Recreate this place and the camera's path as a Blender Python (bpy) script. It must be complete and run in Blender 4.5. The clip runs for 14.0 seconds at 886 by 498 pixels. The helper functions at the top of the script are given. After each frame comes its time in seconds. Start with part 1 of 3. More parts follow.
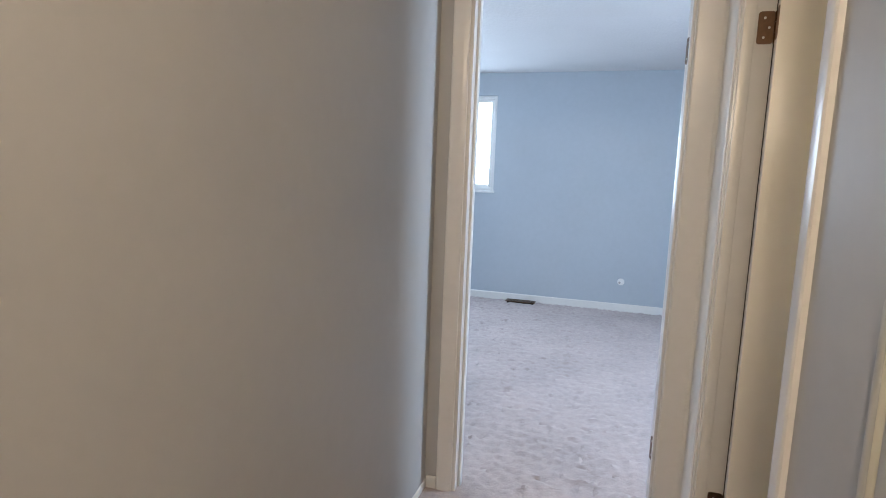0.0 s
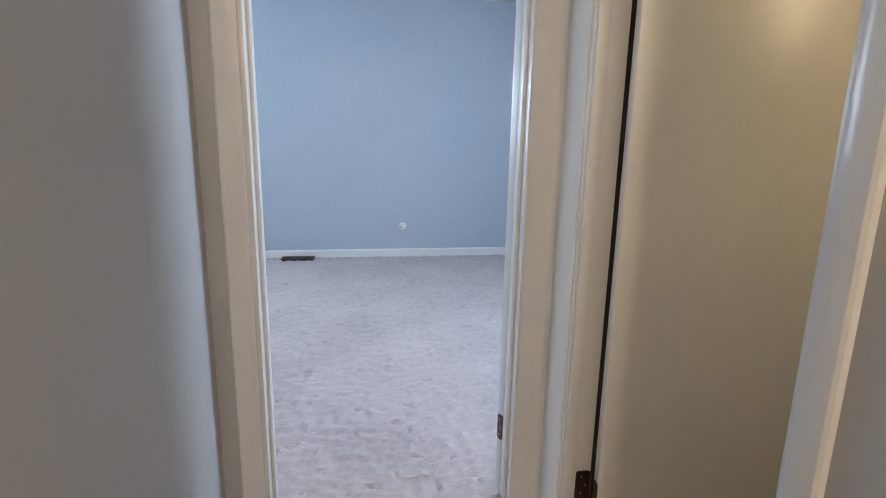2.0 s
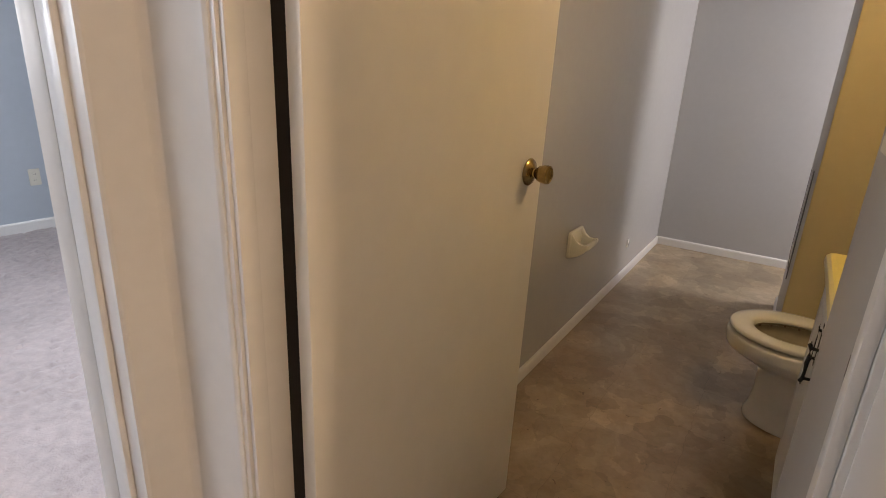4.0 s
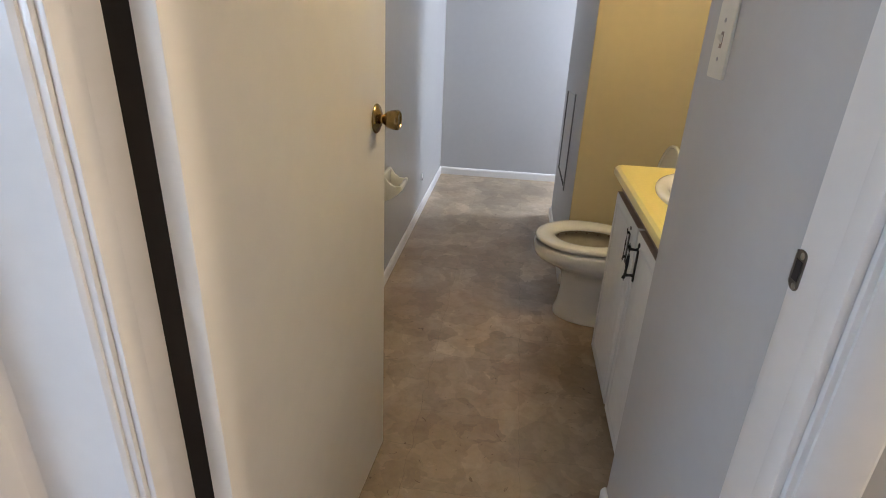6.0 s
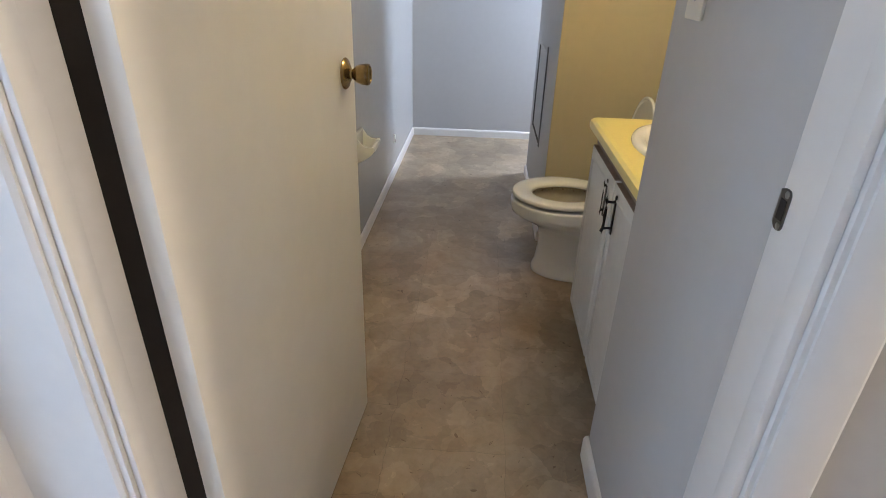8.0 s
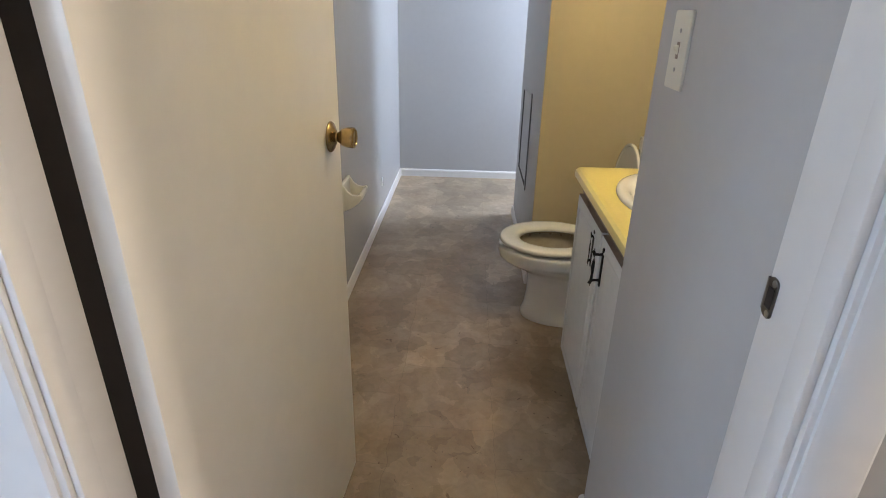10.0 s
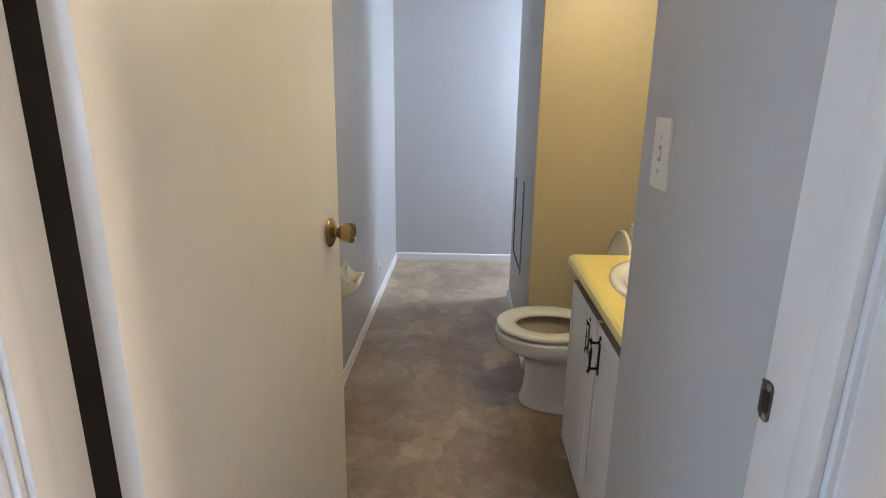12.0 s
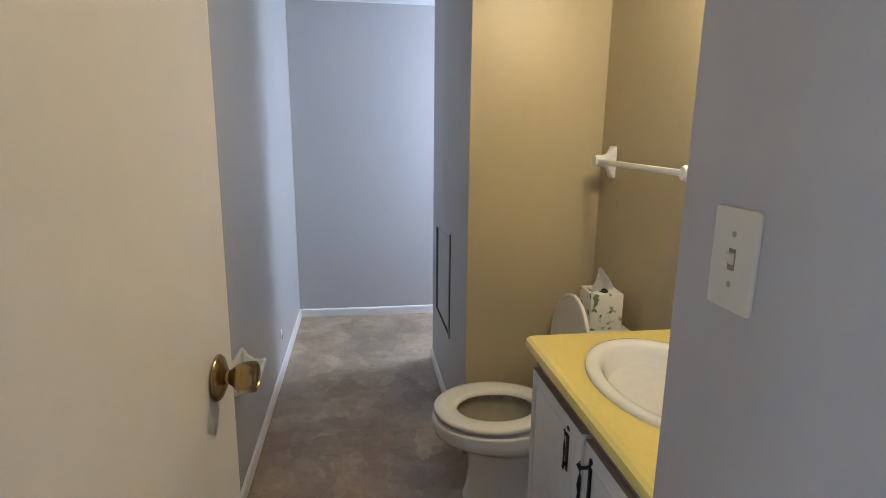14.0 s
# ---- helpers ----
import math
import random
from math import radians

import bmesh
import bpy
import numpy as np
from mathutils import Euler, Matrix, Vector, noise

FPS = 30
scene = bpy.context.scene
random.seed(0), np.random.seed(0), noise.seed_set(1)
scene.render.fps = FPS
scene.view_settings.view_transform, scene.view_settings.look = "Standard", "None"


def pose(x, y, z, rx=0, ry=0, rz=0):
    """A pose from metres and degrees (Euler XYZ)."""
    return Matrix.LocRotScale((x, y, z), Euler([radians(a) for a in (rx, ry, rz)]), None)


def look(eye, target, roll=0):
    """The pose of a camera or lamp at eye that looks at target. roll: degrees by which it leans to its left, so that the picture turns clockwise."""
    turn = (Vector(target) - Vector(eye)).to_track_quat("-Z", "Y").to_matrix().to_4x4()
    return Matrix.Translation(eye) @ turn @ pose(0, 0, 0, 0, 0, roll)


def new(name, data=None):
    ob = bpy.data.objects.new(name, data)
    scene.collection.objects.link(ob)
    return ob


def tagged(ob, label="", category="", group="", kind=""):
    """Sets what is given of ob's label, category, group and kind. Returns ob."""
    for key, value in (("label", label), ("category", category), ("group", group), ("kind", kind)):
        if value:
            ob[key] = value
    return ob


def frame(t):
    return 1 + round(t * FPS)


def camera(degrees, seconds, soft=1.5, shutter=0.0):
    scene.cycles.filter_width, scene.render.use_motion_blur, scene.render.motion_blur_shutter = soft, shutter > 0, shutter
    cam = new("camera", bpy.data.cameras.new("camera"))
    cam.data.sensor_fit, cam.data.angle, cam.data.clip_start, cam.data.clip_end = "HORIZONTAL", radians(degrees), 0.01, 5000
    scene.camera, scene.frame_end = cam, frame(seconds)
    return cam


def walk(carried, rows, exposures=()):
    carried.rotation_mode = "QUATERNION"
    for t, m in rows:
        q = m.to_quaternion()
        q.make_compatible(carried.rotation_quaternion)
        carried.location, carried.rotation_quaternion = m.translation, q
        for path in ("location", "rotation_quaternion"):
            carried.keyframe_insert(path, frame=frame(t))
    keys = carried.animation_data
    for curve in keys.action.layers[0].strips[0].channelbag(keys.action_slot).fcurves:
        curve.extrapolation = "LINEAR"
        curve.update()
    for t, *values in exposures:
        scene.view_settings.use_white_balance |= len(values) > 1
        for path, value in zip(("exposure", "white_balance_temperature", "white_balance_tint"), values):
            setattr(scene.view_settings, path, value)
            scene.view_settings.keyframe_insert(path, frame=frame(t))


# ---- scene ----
cam = camera(77.9, 14.0, soft=0.95)
PATH = [
    (0, (0.135, -0.015, 1.229), (-0.436, 1.885, 0.973), 2.2),
    (0.5, (0.033, 0.026, 1.235), (-0.178, 1.992, 0.932), 2.5),
    (1, (-0.053, 0.113, 1.223), (-0.055, 2.082, 0.87), 2.3),
    (1.5, (-0.071, 0.269, 1.258), (-0.044, 2.228, 0.855), 0.8),
    (2, (-0.095, 0.486, 1.233), (0.199, 2.413, 0.788), 1.1),
    (2.5, (-0.168, 0.657, 1.26), (0.484, 2.48, 0.758), 2.0),
    (3, (-0.155, 0.841, 1.246), (0.798, 2.507, 0.685), 2.1),
    (3.5, (-0.064, 0.996, 1.249), (1.163, 2.45, 0.633), 2.1),
    (4, (0.0, 1.116, 1.237), (1.574, 2.174, 0.601), 2.8),
    (4.2, (0.01, 1.171, 1.244), (1.689, 2.051, 0.606), 2.8),
    (6.3, (-0.007, 1.345, 1.226), (1.803, 1.583, 0.41), 2.4),
    (6.5, (-0.003, 1.343, 1.219), (1.801, 1.573, 0.386), 2.0),
    (7, (-0.002, 1.344, 1.208), (1.785, 1.557, 0.335), 1.9),
    (7.2, (-0.003, 1.348, 1.206), (1.775, 1.551, 0.312), 1.8),
    (9.3, (0.037, 1.353, 1.246), (1.819, 1.478, 0.346), 1.3),
    (9.5, (0.039, 1.354, 1.252), (1.832, 1.482, 0.374), 1.2),
    (10, (0.045, 1.351, 1.265), (1.869, 1.485, 0.454), 1.1),
    (10.5, (0.044, 1.352, 1.273), (1.898, 1.491, 0.534), 1.0),
    (11, (0.039, 1.352, 1.283), (1.918, 1.5, 0.613), 0.9),
    (11.5, (0.041, 1.353, 1.291), (1.943, 1.491, 0.691), 0.8),
    (12, (0.037, 1.354, 1.298), (1.959, 1.483, 0.759), 0.7),
    (12.5, (0.045, 1.355, 1.307), (1.98, 1.489, 0.823), 0.5),
    (13, (0.131, 1.381, 1.317), (2.076, 1.466, 0.859), 0.5),
    (13.5, (0.305, 1.412, 1.329), (2.255, 1.342, 0.892), 0.7),
    (14, (0.447, 1.454, 1.352), (2.386, 1.221, 0.921), 0.6),
]
EXPOSURES = [(0.0, -0.02, 6500, 12), (1.0, 0.05, 6400, 12), (2.0, -0.1, 6350, 12), (2.8, -0.08, 7050, 16), (3.5, -0.05, 7800, 21), (4.1, 0.06, 7900, 20), (6.3, 0.64, 6050, 13), (9.5, 0.7, 5900, 12), (12.5, 0.58, 5850, 13), (14.0, 0.37, 5700, 14)]
walk(cam, [(t, look(eye, target, roll)) for t, eye, target, roll in PATH], EXPOSURES)

# ---- world and lights ----
world = bpy.data.worlds.new("sky")
scene.world = world
world.use_nodes = True
wn = world.node_tree
sky = wn.nodes.new("ShaderNodeTexSky")
sky.sky_type, sky.sun_disc = "NISHITA", False
sky.sun_elevation, sky.sun_rotation = radians(35), radians(150)
wn.nodes["Background"].inputs["Strength"].default_value = 0.12
wn.links.new(sky.outputs["Color"], wn.nodes["Background"].inputs["Color"])


def lamp(name, kind, m, energy, color, **sizes):
    data = bpy.data.lights.new(name, kind)
    data.energy, data.color = energy, color
    for key, value in sizes.items():
        if key == "size":
            data.size = value
        elif key == "size_y":
            data.shape, data.size_y = "RECTANGLE", value
        elif key == "radius":
            data.shadow_soft_size = value
    ob = new(name, data)
    ob.matrix_world = m
    return ob


# the bathroom stands a little askew to the hall
ROOM = Matrix.Translation((1.879, 1.039, 0)) @ pose(0, 0, 0, 0, 0, 1.75) @ Matrix.Translation((-1.889, -1.053, 0))
DAY, WARM = (0.60, 0.78, 1.0), (1.0, 0.79, 0.46)
lamp("bedroom_window_daylight", "AREA", look((-1.64, 5.54, 1.6), (-1.0, 4.0, 1.1)), 28, DAY, size=1.16, size_y=0.9)
lamp("bedroom_side_window_daylight", "AREA", look((-2.34, 3.7, 1.6), (0, 3.2, 1.0)), 22, DAY, size=1.4, size_y=0.9)
lamp("bedroom_east_window_daylight", "AREA", look((2.25, 2.93, 1.6), (0, 2.5, 1.1)), 74, DAY, size=0.66, size_y=0.9)
lamp("bath_window_daylight", "AREA", ROOM @ look((3.95, -0.24, 1.5), (3.95, 2.0, 1.1)), 34, (0.78, 0.87, 1.0), size=0.6, size_y=0.9)
lamp("vanity_bulb", "POINT", ROOM @ pose(1.62, 0.70, 1.93), 16, WARM, radius=0.05)
lamp("hall_bulb", "POINT", pose(0.12, -0.7, 2.15), 60, (1.0, 0.82, 0.60), radius=0.09)


# ---- materials ----
def material(name, color, rough=0.5, metal=0.0, vary=0.06, grain=40.0, bump=0.05, bump_scale=300.0, spec=0.5, coat=0.0):
    """Principled surface with broad and fine variation in colour and a fine relief."""
    m = bpy.data.materials.new(name)
    m.use_nodes = True
    n, l = m.node_tree.nodes, m.node_tree.links
    b = n["Principled BSDF"]
    b.inputs["Roughness"].default_value, b.inputs["Metallic"].default_value = rough, metal
    b.inputs["Specular IOR Level"].default_value, b.inputs["Coat Weight"].default_value = spec, coat
    tc = n.new("ShaderNodeTexCoord")
    geo = tc.outputs["Object"]
    big, fine = n.new("ShaderNodeTexNoise"), n.new("ShaderNodeTexNoise")
    big.inputs["Scale"].default_value, fine.inputs["Scale"].default_value = 2.3, grain
    big.inputs["Detail"].default_value, fine.inputs["Detail"].default_value = 4, 3
    add = n.new("ShaderNodeMath")
    add.operation = "ADD"
    for k, t in enumerate((big, fine)):
        l.new(geo, t.inputs["Vector"])
        l.new(t.outputs["Fac"], add.inputs[k])
    ramp = n.new("ShaderNodeMapRange")
    ramp.inputs["From Min"].default_value, ramp.inputs["From Max"].default_value = 0.6, 1.4
    ramp.inputs["To Min"].default_value, ramp.inputs["To Max"].default_value = 1 - vary, 1 + vary
    l.new(add.outputs[0], ramp.inputs["Value"])
    mul = n.new("ShaderNodeVectorMath")
    mul.operation = "SCALE"
    mul.inputs[0].default_value = color
    l.new(ramp.outputs["Result"], mul.inputs["Scale"])
    l.new(mul.outputs["Vector"], b.inputs["Base Color"])
    if not metal and vary > 0.04:
        rr = n.new("ShaderNodeMapRange")
        rr.inputs["To Min"].default_value, rr.inputs["To Max"].default_value = max(rough - 0.06, 0.02), min(rough + 0.06, 1)
        l.new(big.outputs["Fac"], rr.inputs["Value"])
        l.new(rr.outputs["Result"], b.inputs["Roughness"])
    if bump:
        relief, bp = n.new("ShaderNodeTexNoise"), n.new("ShaderNodeBump")
        relief.inputs["Scale"].default_value, relief.inputs["Detail"].default_value = bump_scale, 4
        bp.inputs["Strength"].default_value, bp.inputs["Distance"].default_value = bump, 0.004
        l.new(geo, relief.inputs["Vector"])
        l.new(relief.outputs["Fac"], bp.inputs["Height"])
        l.new(bp.outputs["Normal"], b.inputs["Normal"])
    return m


GREY_SATIN = material("grey_satin_wall_paint", (0.46, 0.455, 0.45), 0.26, spec=0.7, vary=0.025, grain=25, bump=0.01, bump_scale=160)
GREY_PAINT = material("grey_wall_paint", (0.46, 0.455, 0.45), 0.52, vary=0.025, grain=25, bump=0.012, bump_scale=160)
# warm tan whose colour also carries the vanity lamp's yellow light
LAMP_TAN_PAINT = material("lamp_warmed_tan_paint", (0.48, 0.41, 0.255), 0.42, vary=0.03, grain=25, bump=0.012, bump_scale=160)
BLUE_PAINT = material("pale_blue_wall_paint", (0.43, 0.48, 0.525), 0.5, vary=0.03, grain=25, bump=0.03, bump_scale=160)
TRIM = material("white_gloss_trim", (0.74, 0.72, 0.69), 0.28, vary=0.03, grain=30, bump=0.02, bump_scale=60)
DOOR_PAINT = material("cream_door_paint", (0.75, 0.715, 0.65), 0.33, vary=0.03, grain=18, bump=0.015, bump_scale=90)
CEILING = material("stippled_ceiling", (0.70, 0.70, 0.70), 0.85, vary=0.04, grain=60, bump=0.9, bump_scale=45)
BRASS = material("antique_brass", (0.36, 0.26, 0.12), 0.20, 1.0, vary=0.35, grain=60, bump=0.03)
BRONZE = material("brown_bronze_hinge", (0.13, 0.075, 0.045), 0.35, 0.9, vary=0.25, grain=80)
BLACK = material("black_iron", (0.02, 0.018, 0.016), 0.45, 0.5, vary=0.2, bump=0.2, bump_scale=200)
# near-black fill painted in as the shade inside gaps, slots and holes
DARK = material("painted_gap_shade", (0.018, 0.013, 0.010), 0.85, vary=0.2, bump=0)
LAMINATE = material("yellow_laminate", (0.78, 0.65, 0.20), 0.30, vary=0.05, grain=90, bump=0.02)
PORCELAIN = material("white_porcelain", (0.82, 0.82, 0.80), 0.10, vary=0.02, bump=0.0, coat=0.3)
BISQUE = material("cream_toilet_seat", (0.80, 0.79, 0.73), 0.16, vary=0.03, bump=0.0)
STAINED = material("stained_bowl_glaze", (0.42, 0.38, 0.29), 0.18, vary=0.18, grain=20, bump=0.0)
CABINET = material("white_cabinet_paint", (0.66, 0.66, 0.65), 0.40, vary=0.06, grain=30, bump=0.08, bump_scale=110)
# brown of the worn edges, also painted in as shade under the worktop
WORN_AND_SHADE_BROWN = material("worn_and_shade_brown", (0.26, 0.20, 0.16), 0.6, vary=0.2, grain=30)
IVORY = material("ivory_plastic", (0.67, 0.64, 0.54), 0.35, vary=0.02, bump=0.0)
WHITE_PLASTIC = material("white_plastic", (0.78, 0.78, 0.76), 0.35, vary=0.02, bump=0.0)
SCREW = material("steel_screw", (0.45, 0.44, 0.42), 0.35, 1.0, vary=0.1, bump=0.0)
TARNISH = material("tarnished_steel", (0.16, 0.14, 0.12), 0.35, 0.9, vary=0.3, grain=120, bump=0.1)
TISSUE = material("white_tissue", (0.82, 0.82, 0.82), 0.9, vary=0.03, bump=0.3, bump_scale=40)


def carpet_material():
    m = material("pinkish_beige_carpet", (0.45, 0.375, 0.355), 0.95, vary=0.20, grain=30, bump=0.8, bump_scale=140, spec=0.1)
    m.node_tree.nodes["Principled BSDF"].inputs["Sheen Weight"].default_value = 0.25
    return m


def vinyl_material():
    """Stone-look sheet vinyl: large mottled squares, smears and small dark scratches."""
    m = bpy.data.materials.new("brown_stone_vinyl")
    m.use_nodes = True
    n, l = m.node_tree.nodes, m.node_tree.links
    b = n["Principled BSDF"]
    tc = n.new("ShaderNodeTexCoord")
    p = tc.outputs["Object"]

    def noise_tex(scale, detail=5, warp=0.0, rough=0.55):
        t = n.new("ShaderNodeTexNoise")
        t.inputs["Scale"].default_value, t.inputs["Detail"].default_value = scale, detail
        t.inputs["Distortion"].default_value, t.inputs["Roughness"].default_value = warp, rough
        l.new(p, t.inputs["Vector"])
        return t.outputs["Fac"]

    def ramp(fac, *stops):
        r = n.new("ShaderNodeValToRGB")
        e = r.color_ramp.elements
        while len(e) < len(stops):
            e.new(0.5)
        for k, (pos, c) in enumerate(stops):
            e[k].position, e[k].color = pos, (*c, 1)
        l.new(fac, r.inputs["Fac"])
        return r.outputs["Color"]

    def mix(kind, fac, a, c):
        x = n.new("ShaderNodeMix")
        x.data_type, x.blend_type = "RGBA", kind
        x.inputs["Factor"].default_value = fac
        l.new(a, x.inputs[6])
        l.new(c, x.inputs[7])
        return x.outputs[2]

    base = ramp(noise_tex(3.2, 8, 0.9, 0.62), (0.30, (0.29, 0.21, 0.135)), (0.50, (0.335, 0.262, 0.18)), (0.70, (0.39, 0.315, 0.23)))
    brick = n.new("ShaderNodeTexBrick")
    brick.offset = 0.5
    brick.inputs["Scale"].default_value = 1.0
    brick.inputs["Brick Width"].default_value, brick.inputs["Row Height"].default_value = 0.33, 0.33
    brick.inputs["Mortar Size"].default_value, brick.inputs["Mortar Smooth"].default_value = 0.0012, 0.4
    brick.inputs["Color1"].default_value, brick.inputs["Color2"].default_value = (0.87, 0.86, 0.85, 1), (1.09, 1.08, 1.07, 1)
    brick.inputs["Mortar"].default_value = (0.72, 0.70, 0.68, 1)
    wob, mp = n.new("ShaderNodeTexNoise"), n.new("ShaderNodeVectorMath")
    wob.inputs["Scale"].default_value = 14
    l.new(p, wob.inputs["Vector"])
    mp.operation = "MULTIPLY_ADD"
    l.new(wob.outputs["Color"], mp.inputs[0])
    mp.inputs[1].default_value = (0.03, 0.03, 0)
    l.new(p, mp.inputs[2])
    l.new(mp.outputs["Vector"], brick.inputs["Vector"])
    col = mix("MULTIPLY", 0.75, base, brick.outputs["Color"])
    # overlapping angular stone flakes, cloudy figure, pale scuffs, short dark cracks
    def flakes(scale, warp, low, high):
        nz, add, vo = n.new("ShaderNodeTexNoise"), n.new("ShaderNodeVectorMath"), n.new("ShaderNodeTexVoronoi")
        nz.inputs["Scale"].default_value, nz.inputs["Detail"].default_value = scale * 1.3, 4
        l.new(p, nz.inputs["Vector"])
        add.operation = "MULTIPLY_ADD"
        l.new(nz.outputs["Color"], add.inputs[0])
        add.inputs[1].default_value = (warp, warp * 0.7, 0)
        l.new(p, add.inputs[2])
        vo.inputs["Scale"].default_value = scale
        l.new(add.outputs["Vector"], vo.inputs["Vector"])
        bw = n.new("ShaderNodeSeparateColor")
        l.new(vo.outputs["Color"], bw.inputs["Color"])
        return ramp(bw.outputs["Red"], (0.0, low), (0.55, (1, 1, 1)), (1.0, high))

    col = mix("MULTIPLY", 0.9, col, flakes(5.5, 0.22, (0.80, 0.79, 0.77), (1.20, 1.19, 1.17)))
    col = mix("MULTIPLY", 0.75, col, flakes(13.0, 0.12, (0.84, 0.83, 0.82), (1.18, 1.17, 1.16)))
    col = mix("MULTIPLY", 0.45, col, ramp(noise_tex(30, 7, 0.6, 0.65), (0.36, (0.80, 0.78, 0.76)), (0.50, (1.0, 1.0, 1.0)), (0.64, (1.14, 1.13, 1.12))))
    col = mix("MULTIPLY", 0.8, col, ramp(noise_tex(6, 4, 2.0, 0.6), (0.64, (1, 1, 1)), (0.665, (1.25, 1.24, 1.22)), (0.72, (1.04, 1.04, 1.04))))
    col = mix("MULTIPLY", 0.9, col, ramp(noise_tex(10, 3, 5.0, 0.5), (0.275, (0.50, 0.44, 0.38)), (0.305, (1, 1, 1))))
    l.new(col, b.inputs["Base Color"])
    r = n.new("ShaderNodeMapRange")
    r.inputs["To Min"].default_value, r.inputs["To Max"].default_value = 0.22, 0.44
    l.new(noise_tex(7, 3, 0.2), r.inputs["Value"])
    l.new(r.outputs["Result"], b.inputs["Roughness"])
    bp = n.new("ShaderNodeBump")
    bp.inputs["Strength"].default_value, bp.inputs["Distance"].default_value = 0.05, 0.004
    l.new(noise_tex(60, 4), bp.inputs["Height"])
    l.new(bp.outputs["Normal"], b.inputs["Normal"])
    return m


def floral_material():
    """White tissue carton with small green and grey sprigs."""
    m = material("floral_carton", (0.74, 0.72, 0.66), 0.5, vary=0.03, bump=0.0)
    n, l = m.node_tree.nodes, m.node_tree.links
    b = n["Principled BSDF"]
    old = b.inputs["Base Color"].links[0].from_socket
    tc, t, r, x = n.new("ShaderNodeTexCoord"), n.new("ShaderNodeTexNoise"), n.new("ShaderNodeValToRGB"), n.new("ShaderNodeMix")
    t.inputs["Scale"].default_value, t.inputs["Detail"].default_value = 38, 4
    l.new(tc.outputs["Object"], t.inputs["Vector"])
    r.color_ramp.elements[0].position, r.color_ramp.elements[1].position = 0.56, 0.64
    l.new(t.outputs["Fac"], r.inputs["Fac"])
    x.data_type = "RGBA"
    l.new(r.outputs["Color"], x.inputs["Factor"])
    l.new(old, x.inputs[6])
    x.inputs[7].default_value = (0.13, 0.17, 0.07, 1)
    l.new(x.outputs[2], b.inputs["Base Color"])
    return m


def glass_material():
    m = bpy.data.materials.new("window_glass")
    m.use_nodes = True
    b = m.node_tree.nodes["Principled BSDF"]
    b.inputs["Transmission Weight"].default_value, b.inputs["Roughness"].default_value = 1.0, 0.02
    b.inputs["IOR"].default_value = 1.45
    return m


def glow_material(name, color, strength):
    m = bpy.data.materials.new(name)
    m.use_nodes = True
    b = m.node_tree.nodes["Principled BSDF"]
    b.inputs["Emission Color"].default_value, b.inputs["Emission Strength"].default_value = (*color, 1), strength
    return m


CARPET, VINYL, FLORAL, GLASS = carpet_material(), vinyl_material(), floral_material(), glass_material()
OVERCAST = glow_material("overcast_sky_backdrop", (0.85, 0.93, 1.0), 3.0)


# ---- mesh helpers ----
def mesh(name, bm, mat, smooth=False, angle=40):
    data = bpy.data.meshes.new(name)
    bmesh.ops.recalc_face_normals(bm, faces=bm.faces)
    if smooth:
        for f in bm.faces:
            f.smooth = True
        for e in bm.edges:
            e.smooth = len(e.link_faces) == 2 and e.calc_face_angle(3) < radians(angle)
    bm.to_mesh(data)
    bm.free()
    data.materials.append(mat)
    return new(name, data)


def structure(name, bm, mat, label, category, smooth=False):
    ob = mesh(name, bm, mat, smooth)
    if "bath" in name or "partition" in name or "stub" in name:
        ob.matrix_world = ROOM
    return tagged(ob, label, category, kind="structure")


def part(name, bm, mat, parent, label="", smooth=True, angle=40):
    ob = mesh(name, bm, mat, smooth, angle)
    ob.parent = parent
    return tagged(ob, label)


def thing(name, m, label, category, group="", kind=""):
    ob = new(name)
    ob.empty_display_size = 0.1
    ob.matrix_world = m
    return tagged(ob, label, category, group, kind)


def block(bm, x0, x1, y0, y1, z0, z1, bevel=0.0, segments=2):
    made = bmesh.ops.create_cube(bm, size=1, matrix=Matrix.LocRotScale(((x0 + x1) / 2, (y0 + y1) / 2, (z0 + z1) / 2), None, (x1 - x0, y1 - y0, z1 - z0)))
    if bevel:
        edges = {e for v in made["verts"] for e in v.link_edges}
        bmesh.ops.bevel(bm, geom=list(edges), offset=bevel, segments=segments, affect="EDGES", profile=0.5)
    return bm


def box(*a, bevel=0.0, segments=2):
    return block(bmesh.new(), *a, bevel=bevel, segments=segments)


def boxes(*rows, bevel=0.0):
    bm = bmesh.new()
    for r in rows:
        block(bm, *r, bevel=bevel)
    return bm


def loft(rings, cap_start=True, cap_end=True, closed=True):
    """Skin through rings of points."""
    bm = bmesh.new()
    vs = [[bm.verts.new(p) for p in ring] for ring in rings]
    for a, b in zip(vs, vs[1:]):
        n = len(a)
        for i in range(n if closed else n - 1):
            bm.faces.new((a[i], a[(i + 1) % n], b[(i + 1) % n], b[i]))
    if cap_start:
        bm.faces.new(vs[0][::-1])
    if cap_end:
        bm.faces.new(vs[-1])
    return bm


def lathe(profile, m=Matrix(), n=28):
    """Turned shape: (radius, height) pairs round z."""
    rings = [[m @ Vector((r * math.cos(2 * math.pi * i / n), r * math.sin(2 * math.pi * i / n), h)) for i in range(n)] for r, h in profile]
    return loft(rings)


